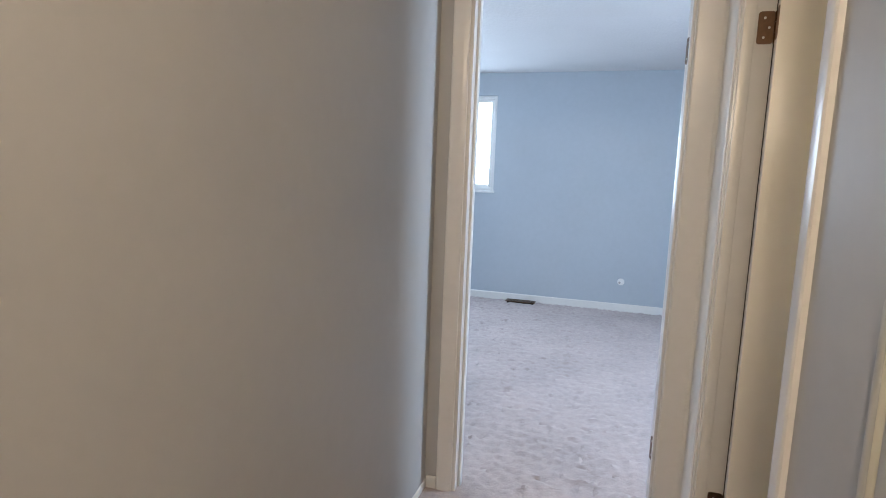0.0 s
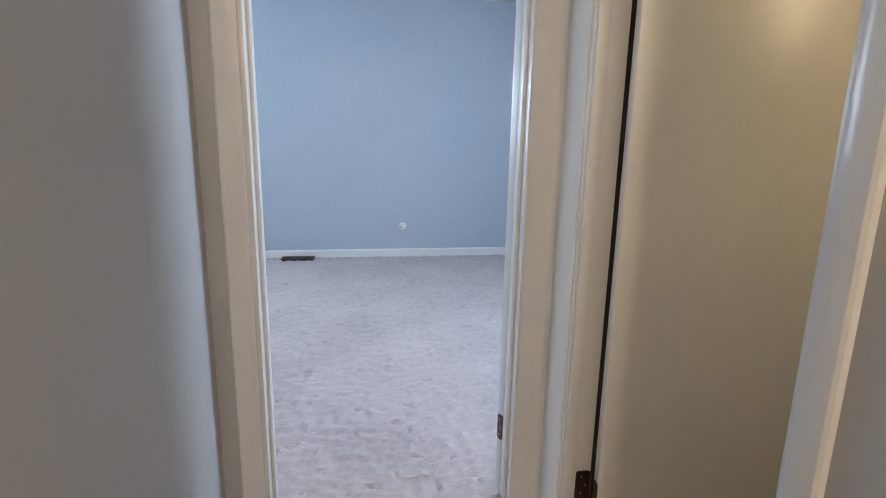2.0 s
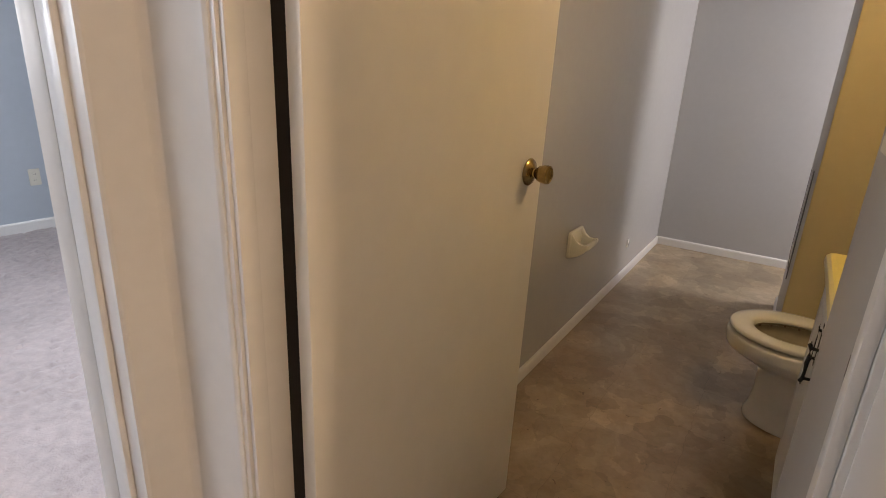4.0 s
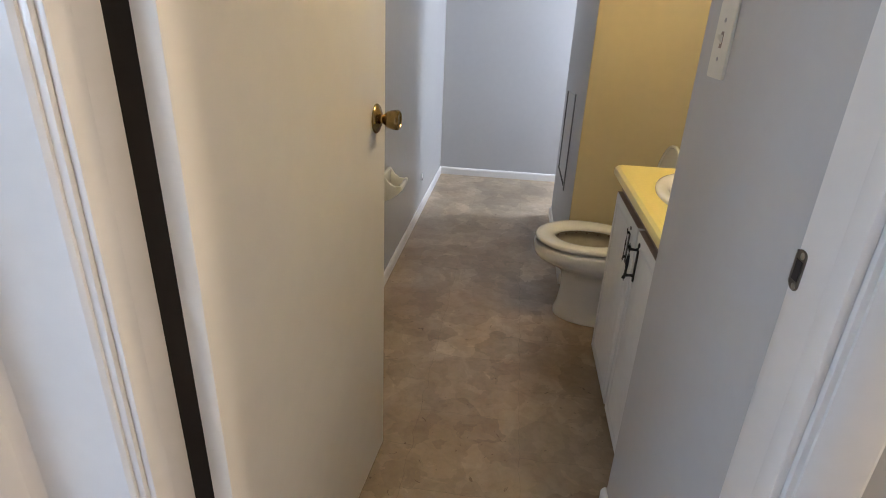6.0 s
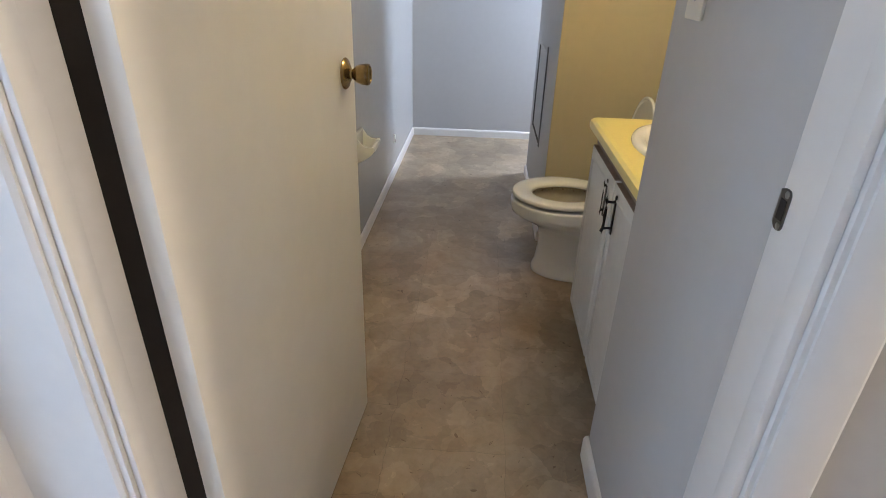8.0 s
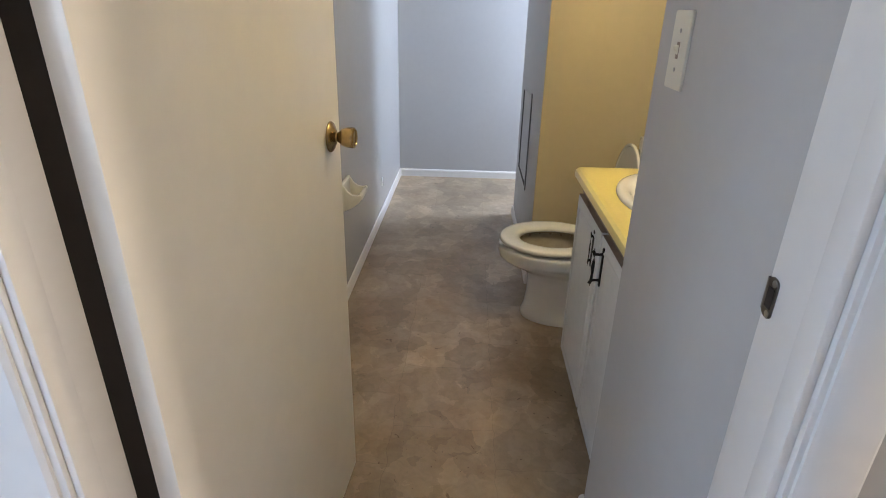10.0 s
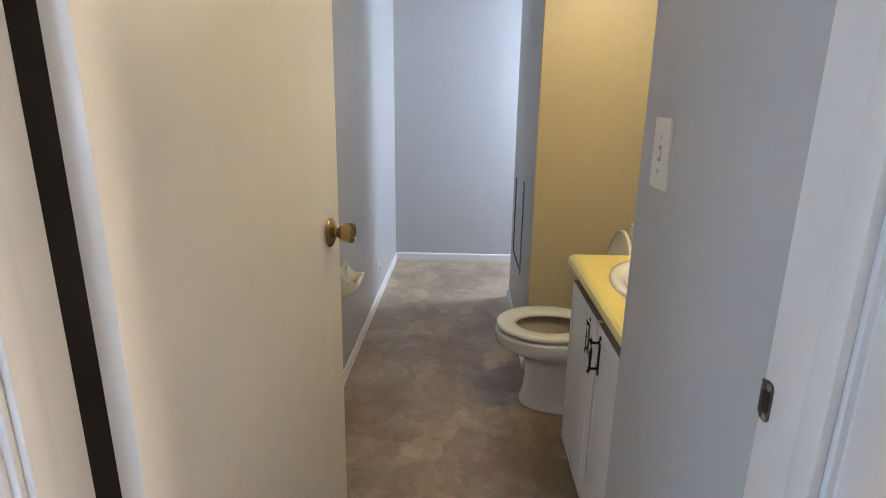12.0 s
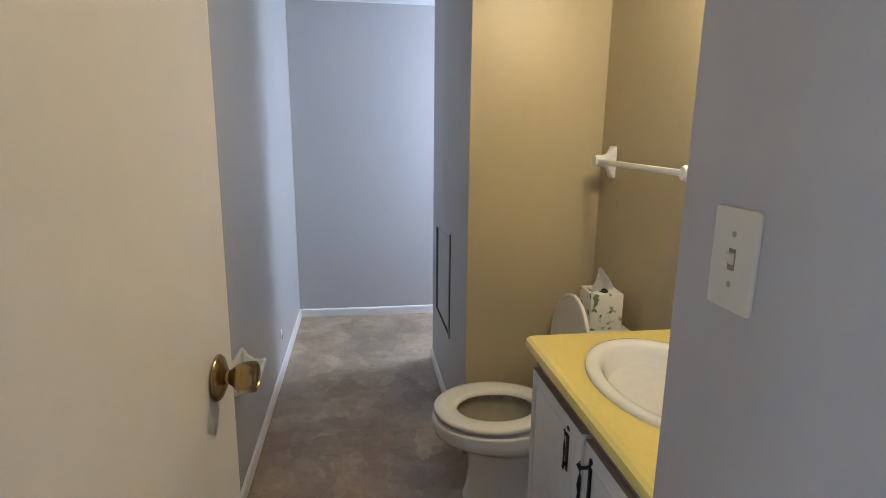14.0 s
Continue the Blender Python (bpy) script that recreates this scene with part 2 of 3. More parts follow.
def prism(points, axis, a, b, bevel=0.0):
    """A flat outline pushed from a to b along an axis; the outline is in the other two axes, in order."""
    def put(p, d):
        q = list(p)
        q.insert(axis, d)
        return q
    bm = loft([[put(p, a) for p in points], [put(p, b) for p in points]])
    if bevel:
        bmesh.ops.recalc_face_normals(bm, faces=bm.faces)
        sharp = [e for e in bm.edges if e.calc_face_angle(0) > radians(30)]
        bmesh.ops.bevel(bm, geom=sharp, offset=bevel, segments=2, affect="EDGES", profile=0.5)
    return bm


def tube(points, r, n=10):
    """A round bar through points."""
    pts = [Vector(p) for p in points]
    rings = []
    for i, p in enumerate(pts):
        d = (pts[min(i + 1, len(pts) - 1)] - pts[max(i - 1, 0)]).normalized()
        q = d.to_track_quat("Z", "Y")
        rr = r[i] if isinstance(r, (list, tuple)) else r
        rings.append([p + q @ Vector((rr * math.cos(2 * math.pi * k / n), rr * math.sin(2 * math.pi * k / n), 0)) for k in range(n)])
    return loft(rings)


def round_rect(w, h, r, n=6):
    """Corner-rounded rectangle about the origin."""
    out = []
    for cx, cy, a0 in ((w / 2 - r, h / 2 - r, 0), (-w / 2 + r, h / 2 - r, 90), (-w / 2 + r, -h / 2 + r, 180), (w / 2 - r, -h / 2 + r, 270)):
        for i in range(n + 1):
            a = radians(a0 + 90 * i / n)
            out.append((cx + r * math.cos(a), cy + r * math.sin(a)))
    return out


def oval(cx, y0, y1, hw, z, n=40, egg=0.0):
    """Egg-shaped ring in plan: back at y0, front at y1, half width hw."""
    cy, ry = (y0 + y1) / 2, (y1 - y0) / 2
    out = []
    for i in range(n):
        a = 2 * math.pi * i / n
        s = math.sin(a)
        out.append((cx + hw * math.cos(a) * (1 - egg * s), cy + ry * s, z))
    return out


# ---- the plan ----
CEIL = 2.30
HALL_L, HALL_R, BATH_W = -0.495, 0.455, 0.56
DOOR_S, DOOR_N = 1.95, 2.06
BED_E, BED_W, BED_N = 2.30, -2.40, 5.585
JAMB_L, JAMB_R, HEAD = -0.370, 0.356, 2.00
BATH_N, BATH_S, BATH_E = 1.966, 0.58, 4.365
BATH_CEIL = 2.15
LEAF_S, LEAF_N = 1.054, 1.785
BLOCK_X, BLOCK_Y, BLOCK_END = 2.52, 1.106, 3.535
STUB_END, STUB_Y = 1.157, 1.078

# floors
def carpet():
    bm = bmesh.new()
    step = 0.018
    xs, ys = np.arange(BED_W, BED_E, step), np.arange(2.0, BED_N + step, step)
    grid = []
    for y in ys:
        row = []
        for x in xs:
            h = noise.noise(Vector((x * 17, y * 20, 1.0))) * 0.006 + noise.noise(Vector((x * 42, y * 48, 4.0))) * 0.012 + noise.noise(Vector((x * 85, y * 85, 7.0))) * 0.008
            row.append(bm.verts.new((x + random.uniform(-0.004, 0.004), y + random.uniform(-0.004, 0.004), h - 0.008)))
        grid.append(row)
    for a, b in zip(grid, grid[1:]):
        for i in range(len(a) - 1):
            bm.faces.new((a[i], a[i + 1], b[i + 1], b[i]))
    return bm


structure("floor_bedroom", carpet(), CARPET, "pinkish beige cut pile carpet of the bedroom", "carpet", smooth=True)
structure("floor_hall", box(HALL_L - 0.1, 0.50, -2.6, 2.0, -0.056, 0.004), CARPET, "pinkish beige carpet of the hall", "carpet")
structure("floor_bathroom", boxes((0.47, BATH_E + 0.1, BATH_S - 0.1, BATH_N + 0.05, -0.06, 0.0), (BLOCK_END - 0.1, BATH_E + 0.1, -0.42, BATH_S - 0.1, -0.06, 0.0)), VINYL, "brown stone-look vinyl bathroom floor, scuffed", "floor")

# walls
structure("wall_hall_west", box(HALL_L - 0.11, HALL_L, -2.6, DOOR_S, -0.04, CEIL), GREY_PAINT, "grey painted hall wall with a soft sheen", "wall")
structure("wall_hall_south", box(HALL_L - 0.11, BATH_W, -2.71, -2.6, -0.04, CEIL), GREY_PAINT, "plain grey painted hall end wall", "wall")
structure("wall_hall_east", boxes((HALL_R, BATH_W, -2.6, LEAF_S - 0.022, -0.04, CEIL), (HALL_R, BATH_W, LEAF_N + 0.022, DOOR_S, -0.04, CEIL),
    (HALL_R, BATH_W, LEAF_S - 0.022, LEAF_N + 0.022, HEAD + 0.02, CEIL)), GREY_PAINT, "grey painted wall between hall and bathroom", "wall")
structure("wall_bedroom_south", boxes((BED_W - 0.1, JAMB_L - 0.02, DOOR_S, DOOR_N, -0.04, CEIL), (JAMB_R + 0.02, BATH_W, DOOR_S, DOOR_N, -0.04, CEIL),
    (JAMB_L - 0.02, JAMB_R + 0.02, DOOR_S, DOOR_N, HEAD + 0.02, CEIL)), GREY_PAINT, "grey painted wall with the bedroom doorway", "wall")
WX0, WX1, WZ0, WZ1 = -2.25, -1.030, 1.12, 2.08
structure("wall_bedroom_north", boxes((BED_W - 0.1, WX0, BED_N, BED_N + 0.12, -0.04, CEIL), (WX1, BED_E + 0.1, BED_N, BED_N + 0.12, -0.04, CEIL),
    (WX0, WX1, BED_N, BED_N + 0.12, -0.04, WZ0), (WX0, WX1, BED_N, BED_N + 0.12, WZ1, CEIL)), BLUE_PAINT, "pale blue-grey bedroom wall with a window", "wall")
SY0, SY1 = 2.95, 4.45
structure("wall_bedroom_west", boxes((BED_W - 0.1, BED_W, DOOR_N, SY0, -0.04, CEIL), (BED_W - 0.1, BED_W, SY1, BED_N, -0.04, CEIL),
    (BED_W - 0.1, BED_W, SY0, SY1, -0.04, WZ0), (BED_W - 0.1, BED_W, SY0, SY1, WZ1, CEIL)), BLUE_PAINT, "pale blue-grey bedroom side wall", "wall")
EY0, EY1 = 2.55, 3.30
structure("wall_bedroom_east", boxes((BED_E, BED_E + 0.1, DOOR_N, EY0, -0.04, CEIL), (BED_E, BED_E + 0.1, EY1, BED_N, -0.04, CEIL),
    (BED_E, BED_E + 0.1, EY0, EY1, -0.04, WZ0), (BED_E, BED_E + 0.1, EY0, EY1, WZ1, CEIL)), BLUE_PAINT, "pale blue-grey bedroom side wall", "wall")
structure("wall_bath_north", box(BATH_W - 0.03, BATH_E + 0.1, BATH_N, BATH_N + 0.11, -0.04, CEIL), GREY_SATIN, "grey painted bathroom wall with a soft sheen", "wall")
structure("wall_bath_east", box(BATH_E, BATH_E + 0.1, -0.42, BATH_N, -0.04, CEIL), GREY_PAINT, "grey painted end wall of the bathroom", "wall")
structure("wall_bath_south", box(STUB_END, BLOCK_X, BATH_S - 0.1, BATH_S, -0.04, CEIL), LAMP_TAN_PAINT, "tan wall behind the vanity and toilet, lamp warmth in its paint", "wall")
structure("wall_bath_stub", box(BATH_W - 0.02, STUB_END, BATH_S - 0.1, STUB_Y, 0, CEIL, bevel=0.004), GREY_PAINT, "grey painted wall stub beside the bathroom door", "wall")
partition = structure("wall_bath_partition", box(BLOCK_X, BLOCK_END, BATH_S - 0.1, BLOCK_Y, 0, CEIL, bevel=0.003), GREY_PAINT, "grey painted partition beyond the toilet", "wall")
# the side facing the vanity gets the tan with lamp light in it
partition.data.materials.append(LAMP_TAN_PAINT)
for face in partition.data.polygons:
    if face.normal.x < -0.9:
        face.material_index = 1
BX0, BX1 = 3.66, 4.25
structure("wall_bath_window", boxes((BLOCK_END - 0.1, BX0, -0.42, -0.30, -0.04, CEIL), (BX1, BATH_E, -0.42, -0.30, -0.04, CEIL), (BX0, BX1, -0.42, -0.30, 0, 1.02),
    (BX0, BX1, -0.42, -0.30, 1.98, CEIL)), GREY_PAINT, "grey painted bathroom wall with a window", "wall")
structure("wall_bath_return", box(BLOCK_END - 0.1, BLOCK_END, -0.30, BATH_S - 0.1, -0.04, CEIL), GREY_PAINT, "plain grey bathroom side wall", "wall")
structure("ceiling_bedroom", box(BED_W - 0.1, BED_E + 0.1, 2.0, BED_N + 0.12, CEIL, CEIL + 0.08), CEILING, "white stippled bedroom ceiling", "ceiling")
structure("ceiling_hall", box(HALL_L - 0.11, BATH_W, -2.71, 2.0, CEIL, CEIL + 0.08), CEILING, "white stippled hall ceiling", "ceiling")
structure("ceiling_bathroom", box(0.52, BATH_E + 0.1, -0.42, BATH_N + 0.02, BATH_CEIL, BATH_CEIL + 0.08), CEILING, "white stippled bathroom ceiling", "ceiling")


# baseboards: a profile run along x or y, standing d proud of the face
def baseboard(name, along, a, b, face, side, h=0.058, d=0.011, label="white painted baseboard"):
    out = [(0, -0.03), (d, -0.03), (d, h - 0.012), (d * 0.75, h - 0.004), (d * 0.35, h), (0, h)]
    pts = [(face + side * u, z) for u, z in out]
    return structure(name, prism(pts, 0 if along == "x" else 1, a, b), TRIM, label, "baseboard")


baseboard("baseboard_bedroom_north", "x", BED_W, BED_E, BED_N, -1, h=0.066)
baseboard("baseboard_bedroom_east", "y", DOOR_N, BED_N - 0.011, BED_E, -1, h=0.066)
baseboard("baseboard_bath_north", "x", BATH_W + 0.02, BATH_E, BATH_N, -1)
baseboard("baseboard_bath_east", "y", -0.30, BATH_N - 0.012, BATH_E, -1)
baseboard("baseboard_partition", "x", BLOCK_X, BLOCK_END + 0.011, BLOCK_Y, 1)
baseboard("baseboard_stub", "x", BATH_W + 0.02, STUB_END + 0.004, STUB_Y, 1, h=0.075, d=0.013)
baseboard("baseboard_hall_west", "y", -2.6, DOOR_S, HALL_L, 1, h=0.034, d=0.006)
baseboard("baseboard_hall_corner", "x", HALL_L + 0.008, -0.448, DOOR_S, -1, h=0.05, label="short end of white baseboard, chipped paint")
baseboard("baseboard_hall_east", "y", -2.6, 0.998, HALL_R, -1)


# ---- door frames ----
def casing_profile(w, d=0.014):
    """Worn ranch casing in section: from the opening outwards."""
    return [(0, 0), (0, d * 0.55), (0.006, d * 0.8), (w * 0.35, d * 0.92), (w * 0.8, d), (w - 0.005, d * 0.95), (w, d * 0.7), (w, 0)]


def hinge_leaf(parent, m, w=0.032, h=0.089, knuckle=True, mat=BRONZE):
    """Leaf in its own x-z plane, knuckle along z at x = 0."""
    hinge = part("hinge", prism([(u - w / 2, v) for u, v in round_rect(w, h, 0.008, 4)], 1, -0.0022, 0.0), mat, parent, "brown bronze butt hinge", angle=30)
    hinge.matrix_local = m
    if knuckle:
        for k in range(3):
            part("knuckle", lathe([(0.0045, 0), (0.0055, 0.001), (0.0055, h / 3 - 0.002), (0.0045, h / 3 - 0.001)], pose(0.004, -0.004, -h / 2 + k * h / 3), 12), mat, hinge)
    for k in (-0.3, 0.0, 0.3):
        part("screw", lathe([(0.0036, 0), (0.0036, 0.0008), (0.002, 0.0012)], pose(-w * (0.6 if k else 0.3), -0.0020, k * h, 90), 10), SCREW, hinge)
    return hinge


frame_bed = thing("door_frame_bedroom", pose(0, 0, 0), "white gloss bedroom door frame with casing", "door frame", kind="structure")
for name, x0, x1 in (("jamb", JAMB_L - 0.02, JAMB_L), ("jamb", JAMB_R, JAMB_R + 0.02)):
    part(name, box(x0, x1, DOOR_S, DOOR_N + 0.002, 0, HEAD, bevel=0.0015), TRIM, frame_bed)
part("head_jamb", box(JAMB_L - 0.02, JAMB_R + 0.02, DOOR_S, DOOR_N + 0.002, HEAD, HEAD + 0.02), TRIM, frame_bed)
for x0, x1 in ((JAMB_L, JAMB_L + 0.011), (JAMB_R - 0.011, JAMB_R)):
    part("stop", box(x0, x1, DOOR_S + 0.038, DOOR_S + 0.072, 0, HEAD, bevel=0.002), TRIM, frame_bed)
for sx, x in ((-1, JAMB_L - 0.015), (1, JAMB_R - 0.003)):
    part("casing", prism([(x + sx * u, DOOR_S - v) for u, v in casing_profile(0.060 if sx < 0 else 0.0905)], 2, 0, HEAD + 0.06), TRIM, frame_bed, angle=25)
part("head_casing", box(JAMB_L - 0.015, JAMB_R - 0.003, DOOR_S - 0.013, DOOR_S, HEAD + 0.006, HEAD + 0.06, bevel=0.003), TRIM, frame_bed)

frame_bath = thing("door_frame_bathroom", pose(0, 0, 0), "white gloss bathroom door frame with strike plate", "door frame", kind="structure")
for y0, y1 in ((LEAF_S - 0.022, LEAF_S), (LEAF_N, LEAF_N + 0.022)):
    part("jamb", box(HALL_R - 0.004, BATH_W + (0.010 if y1 < 1.5 else -0.020), y0, y1, 0, HEAD, bevel=0.0015), TRIM, frame_bath)
# near-black strip added between jamb and door as the hinge gap's shade
part("hinge_gap_shade", box(0.5405, 0.552, 1.7525, LEAF_N + 0.012, 0, HEAD), DARK, frame_bath, "near-black strip painted as shade in the hinge gap")
part("head_jamb", box(HALL_R - 0.004, BATH_W + 0.004, LEAF_S, LEAF_N, HEAD, HEAD + 0.02), TRIM, frame_bath)
for y0, y1 in ((LEAF_S, LEAF_S + 0.010), (LEAF_N - 0.010, LEAF_N)):
    part("stop", box(HALL_R + 0.002, HALL_R + 0.034, y0, y1, 0, HEAD, bevel=0.002), TRIM, frame_bath)
for sy, y in ((-1, LEAF_S - 0.006), (1, LEAF_N + 0.010)):
    part("casing", prism([(HALL_R - v, y + sy * u) for u, v in casing_profile(0.056 if sy < 0 else 0.144)], 2, 0, HEAD + 0.06), TRIM, frame_bath, angle=25)
part("head_casing", box(HALL_R - 0.013, HALL_R, LEAF_S - 0.006, LEAF_N + 0.008, HEAD + 0.006, HEAD + 0.06, bevel=0.003), TRIM, frame_bath)
part("corner_bead", prism([(HALL_R, DOOR_S)] + [(HALL_R - 0.034 + 0.022 * math.sin(radians(a)), DOOR_S - 0.034 + 0.022 * math.cos(radians(a))) for a in range(0, 91, 15)], 2, 0.0, HEAD + 0.058), TRIM, frame_bath, "painted-over corner bead", angle=50)
# strike plate with its curled lip and latch hole
strike = part("strike_plate", prism([(0.559 + u, 1.0 + v) for u, v in round_rect(0.019, 0.044, 0.007, 5)], 1, LEAF_S, LEAF_S + 0.0016), TARNISH, frame_bath, "tarnished steel strike plate with paint chips", angle=30)
part("latch_hole", box(0.553, 0.565, LEAF_S + 0.0012, LEAF_S + 0.0022, 0.989, 1.011), DARK, strike)
part("lip", prism([(0.5685, LEAF_S + 0.0016), (0.573, LEAF_S + 0.0005), (0.5745, LEAF_S - 0.006), (0.5725, LEAF_S - 0.006), (0.5712, LEAF_S - 0.001), (0.5685, LEAF_S)], 2, 0.982, 1.018), TARNISH, strike)
for z in (0.983, 1.017):
    part("screw", lathe([(0.004, 0), (0.004, 0.0008), (0.002, 0.0014)], pose(0.556, LEAF_S + 0.0016, z, -90), 10), SCREW, strike)

# ---- doors ----
def knob(parent, m):
    """Rosette, neck and tulip knob along local z."""
    k = part("door_knob", lathe([(0.011, 0.006), (0.0105, 0.011), (0.010, 0.017), (0.013, 0.021), (0.0185, 0.027), (0.0215, 0.038), (0.0225, 0.048), (0.0215, 0.053), (0.018, 0.055), (0.016, 0.0525), (0.005, 0.052)], m), BRASS, parent, "antique brass tulip knob")
    part("rosette", lathe([(0.033, 0), (0.033, 0.002), (0.030, 0.0055), (0.022, 0.008), (0.018, 0.011), (0.013, 0.013)], m), BRASS, k)
    return k


def slab(parent, w, h, mat):
    """Flush door, slightly warped towards its top; hinge edge at x = 0, swung face at y = 0, body towards -y."""
    bm = box(0, w, -0.031, 0, 0.012, h, bevel=0.0015)
    for v in bm.verts:
        v.co.y -= v.co.x / w * (0.003 + 0.018 * v.co.z / h)
    return part("door_leaf", bm, mat, parent)


BATH_SWING = -2.1
door_bath = thing("bathroom_door", pose(0.534, 1.750, 0, 0, 0, BATH_SWING), "cream painted flush bathroom door standing open", "door", kind="structure")
leaf = slab(door_bath, 0.731, 1.985, DOOR_PAINT)
knob(leaf, pose(0.667, -0.042, 1.003, 90))
knob(leaf, pose(0.667, -0.011, 1.003, -90))
part("latch", box(0.7305, 0.7325, -0.039, -0.016, 0.975, 1.031, bevel=0.0008), BRASS, leaf)
for z in (0.238, 1.683):
    hinge_leaf(frame_bath, pose(BATH_W - 0.022, LEAF_N - 0.0002, z), w=0.042)
    edge = hinge_leaf(leaf, pose(-0.0002, -0.002, z, 0, 0, 90), w=0.028, knuckle=False)

door_bed = thing("bedroom_door", pose(JAMB_R + 0.001, DOOR_N + 0.006, 0, 0, 0, 18), "white painted flush bedroom door swung wide open", "door", kind="structure")
leaf = part("door_leaf", box(0, 0.70, 0, 0.035, 0.02, 1.985, bevel=0.0015), TRIM, door_bed)
knob(leaf, pose(0.64, 0.0, 0.995, 90))
knob(leaf, pose(0.64, 0.035, 0.995, -90))
for z in (0.256, 1.692):
    hinge_leaf(leaf, pose(-0.0002, 0.002, z, 0, 0, -90) @ pose(0, 0, 0, 0, 0, 0), w=0.028, knuckle=False)


# ---- windows ----
def window(name, m, w, h, label):
    """In its own x-z plane, inside towards -y, foot at the sill."""
    win = thing(name, m, label, "window", kind="structure")
    f = 0.035
    frm = part("window_frame", boxes((0, f, 0.02, 0.08, 0, h), (w - f, w, 0.02, 0.08, 0, h), (f, w - f, 0.02, 0.08, 0, f), (f, w - f, 0.02, 0.08, h - f, h), bevel=0.003), WHITE_PLASTIC, win)
    s = 0.028
    part("sash", boxes((f, f + s, 0.03, 0.06, f, h - f), (w - f - s, w - f, 0.03, 0.06, f, h - f), (f + s, w - f - s, 0.03, 0.06, f, f + s), (f + s, w - f - s, 0.03, 0.06, h - f - s, h - f), bevel=0.003), WHITE_PLASTIC, win)
    pane = part("pane", box(f + s, w - f - s, 0.043, 0.047, f + s, h - f - s), GLASS, win, smooth=False)
    pane.visible_shadow = False
    part("window_sill", box(-0.01, w + 0.01, -0.022, 0.02, -0.022, 0.0, bevel=0.004), WHITE_PLASTIC, win)
    latch = part("latch", box(w - 0.24, w - 0.19, 0.012, 0.030, 0.04, 0.055, bevel=0.003), WHITE_PLASTIC, win)
    part("crank", tube([(w - 0.215, 0.010, 0.05), (w - 0.215, -0.006, 0.065), (w - 0.22, -0.012, 0.10)], 0.006), WHITE_PLASTIC, latch)
    return win


window("window_1", pose(WX0, BED_N, WZ0), WX1 - WX0, WZ1 - WZ0, "white framed bedroom window, blown out with daylight")
window("window_2", pose(BED_W, SY0, WZ0, 0, 0, 90), SY1 - SY0, WZ1 - WZ0, "white framed side window of the bedroom")
window("window_4", pose(BED_E, EY1, WZ0, 0, 0, -90), EY1 - EY0, WZ1 - WZ0, "white framed second side window of the bedroom")
window("window_3", ROOM @ pose(BX1, -0.30, 1.02, 0, 0, 180), BX1 - BX0, 0.96, "white framed bathroom window")
structure("backdrop", boxes((-9, 7, 12, 12.1, -2, 7), (-9, -8.9, -4, 12, -2, 7), (-9, 7, -6.1, -6, -2, 7), (9, 9.1, -6, 12, -2, 7)), OVERCAST, "pale overcast sky outside the windows", "backdrop")


# ---- bedroom fittings ----
reg = thing("floor_register", pose(-0.672, 5.515, 0.004), "dark brown metal floor register in the carpet", "floor register")
part("frame", boxes((-0.15, 0.15, -0.055, -0.043, 0, 0.007), (-0.15, 0.15, 0.043, 0.055, 0, 0.007), (-0.15, -0.135, -0.043, 0.043, 0, 0.007), (0.135, 0.15, -0.043, 0.043, 0, 0.007), bevel=0.0015), BRONZE, reg)
part("duct", box(-0.135, 0.135, -0.043, 0.043, -0.02, -0.001), DARK, reg)
for k in range(18):
    part("slat", box(-0.130 + k * 0.0148, -0.126 + k * 0.0148, -0.043, 0.043, 0.0, 0.005), BRONZE, reg)

jack = thing("cable_jack", pose(0.291, BED_N, 0.285, 90), "small round white cable jack on the blue wall", "wall jack")
part("plate", lathe([(0.034, 0), (0.034, 0.004), (0.030, 0.010), (0.014, 0.013)]), WHITE_PLASTIC, jack)
part("connector", lathe([(0.010, 0.012), (0.010, 0.022), (0.006, 0.024)], pose(-0.012, -0.006, 0.0)), SCREW, jack, "grey metal cable connector")

outlet = thing("wall_outlet", pose(1.503, BED_N, 0.365), "ivory duplex wall outlet near the baseboard", "outlet")
part("plate", prism(round_rect(0.070, 0.115, 0.006, 4), 1, -0.005, 0.0, bevel=0.0012), IVORY, outlet)
for z in (-0.021, 0.021):
    part("socket", prism([(u, v + z) for u, v in round_rect(0.034, 0.030, 0.012, 5)], 1, -0.007, -0.005), IVORY, outlet)
    for x in (-0.006, 0.006):
        part("slot", box(x - 0.001, x + 0.001, -0.0076, -0.0068, z - 0.004, z + 0.004), DARK, outlet)

# ---- hall fittings ----
HW, HH = 0.385, 0.37
hatch = thing("wall_hatch", pose(HALL_R, 0.545, 0.942), "white wall hatch with rounded raised frame", "hatch")
def ring(w0, h0, r0, w1, h1, r1):
    rings = []
    for x, t in ((0.0, 0.0), (-0.004, 0.0), (-0.0065, 0.08), (-0.007, 0.2), (-0.007, 0.74), (-0.006, 0.80), (-0.001, 1.0)):
        rings.append([(x, u, v) for u, v in round_rect(w0 + (w1 - w0) * t, h0 + (h1 - h0) * t, r0 + (r1 - r0) * t, 8)])
    return loft(rings, False, False)
part("frame", ring(HW, HH, 0.030, HW - 0.044, HH - 0.044, 0.020), material("greyed_hatch_paint", (0.50, 0.49, 0.46), 0.4, vary=0.03), hatch, "grey-beige painted frame", angle=60)
part("inner_bevel", loft([[(x, u, v) for u, v in round_rect(HW - i, HH - i, 0.018, 8)] for x, i in ((-0.0005, 0.043), (-0.0062, 0.0435), (-0.0058, 0.052), (-0.0012, 0.068))], False, False), IVORY, hatch, "cream inner bevel", angle=30)
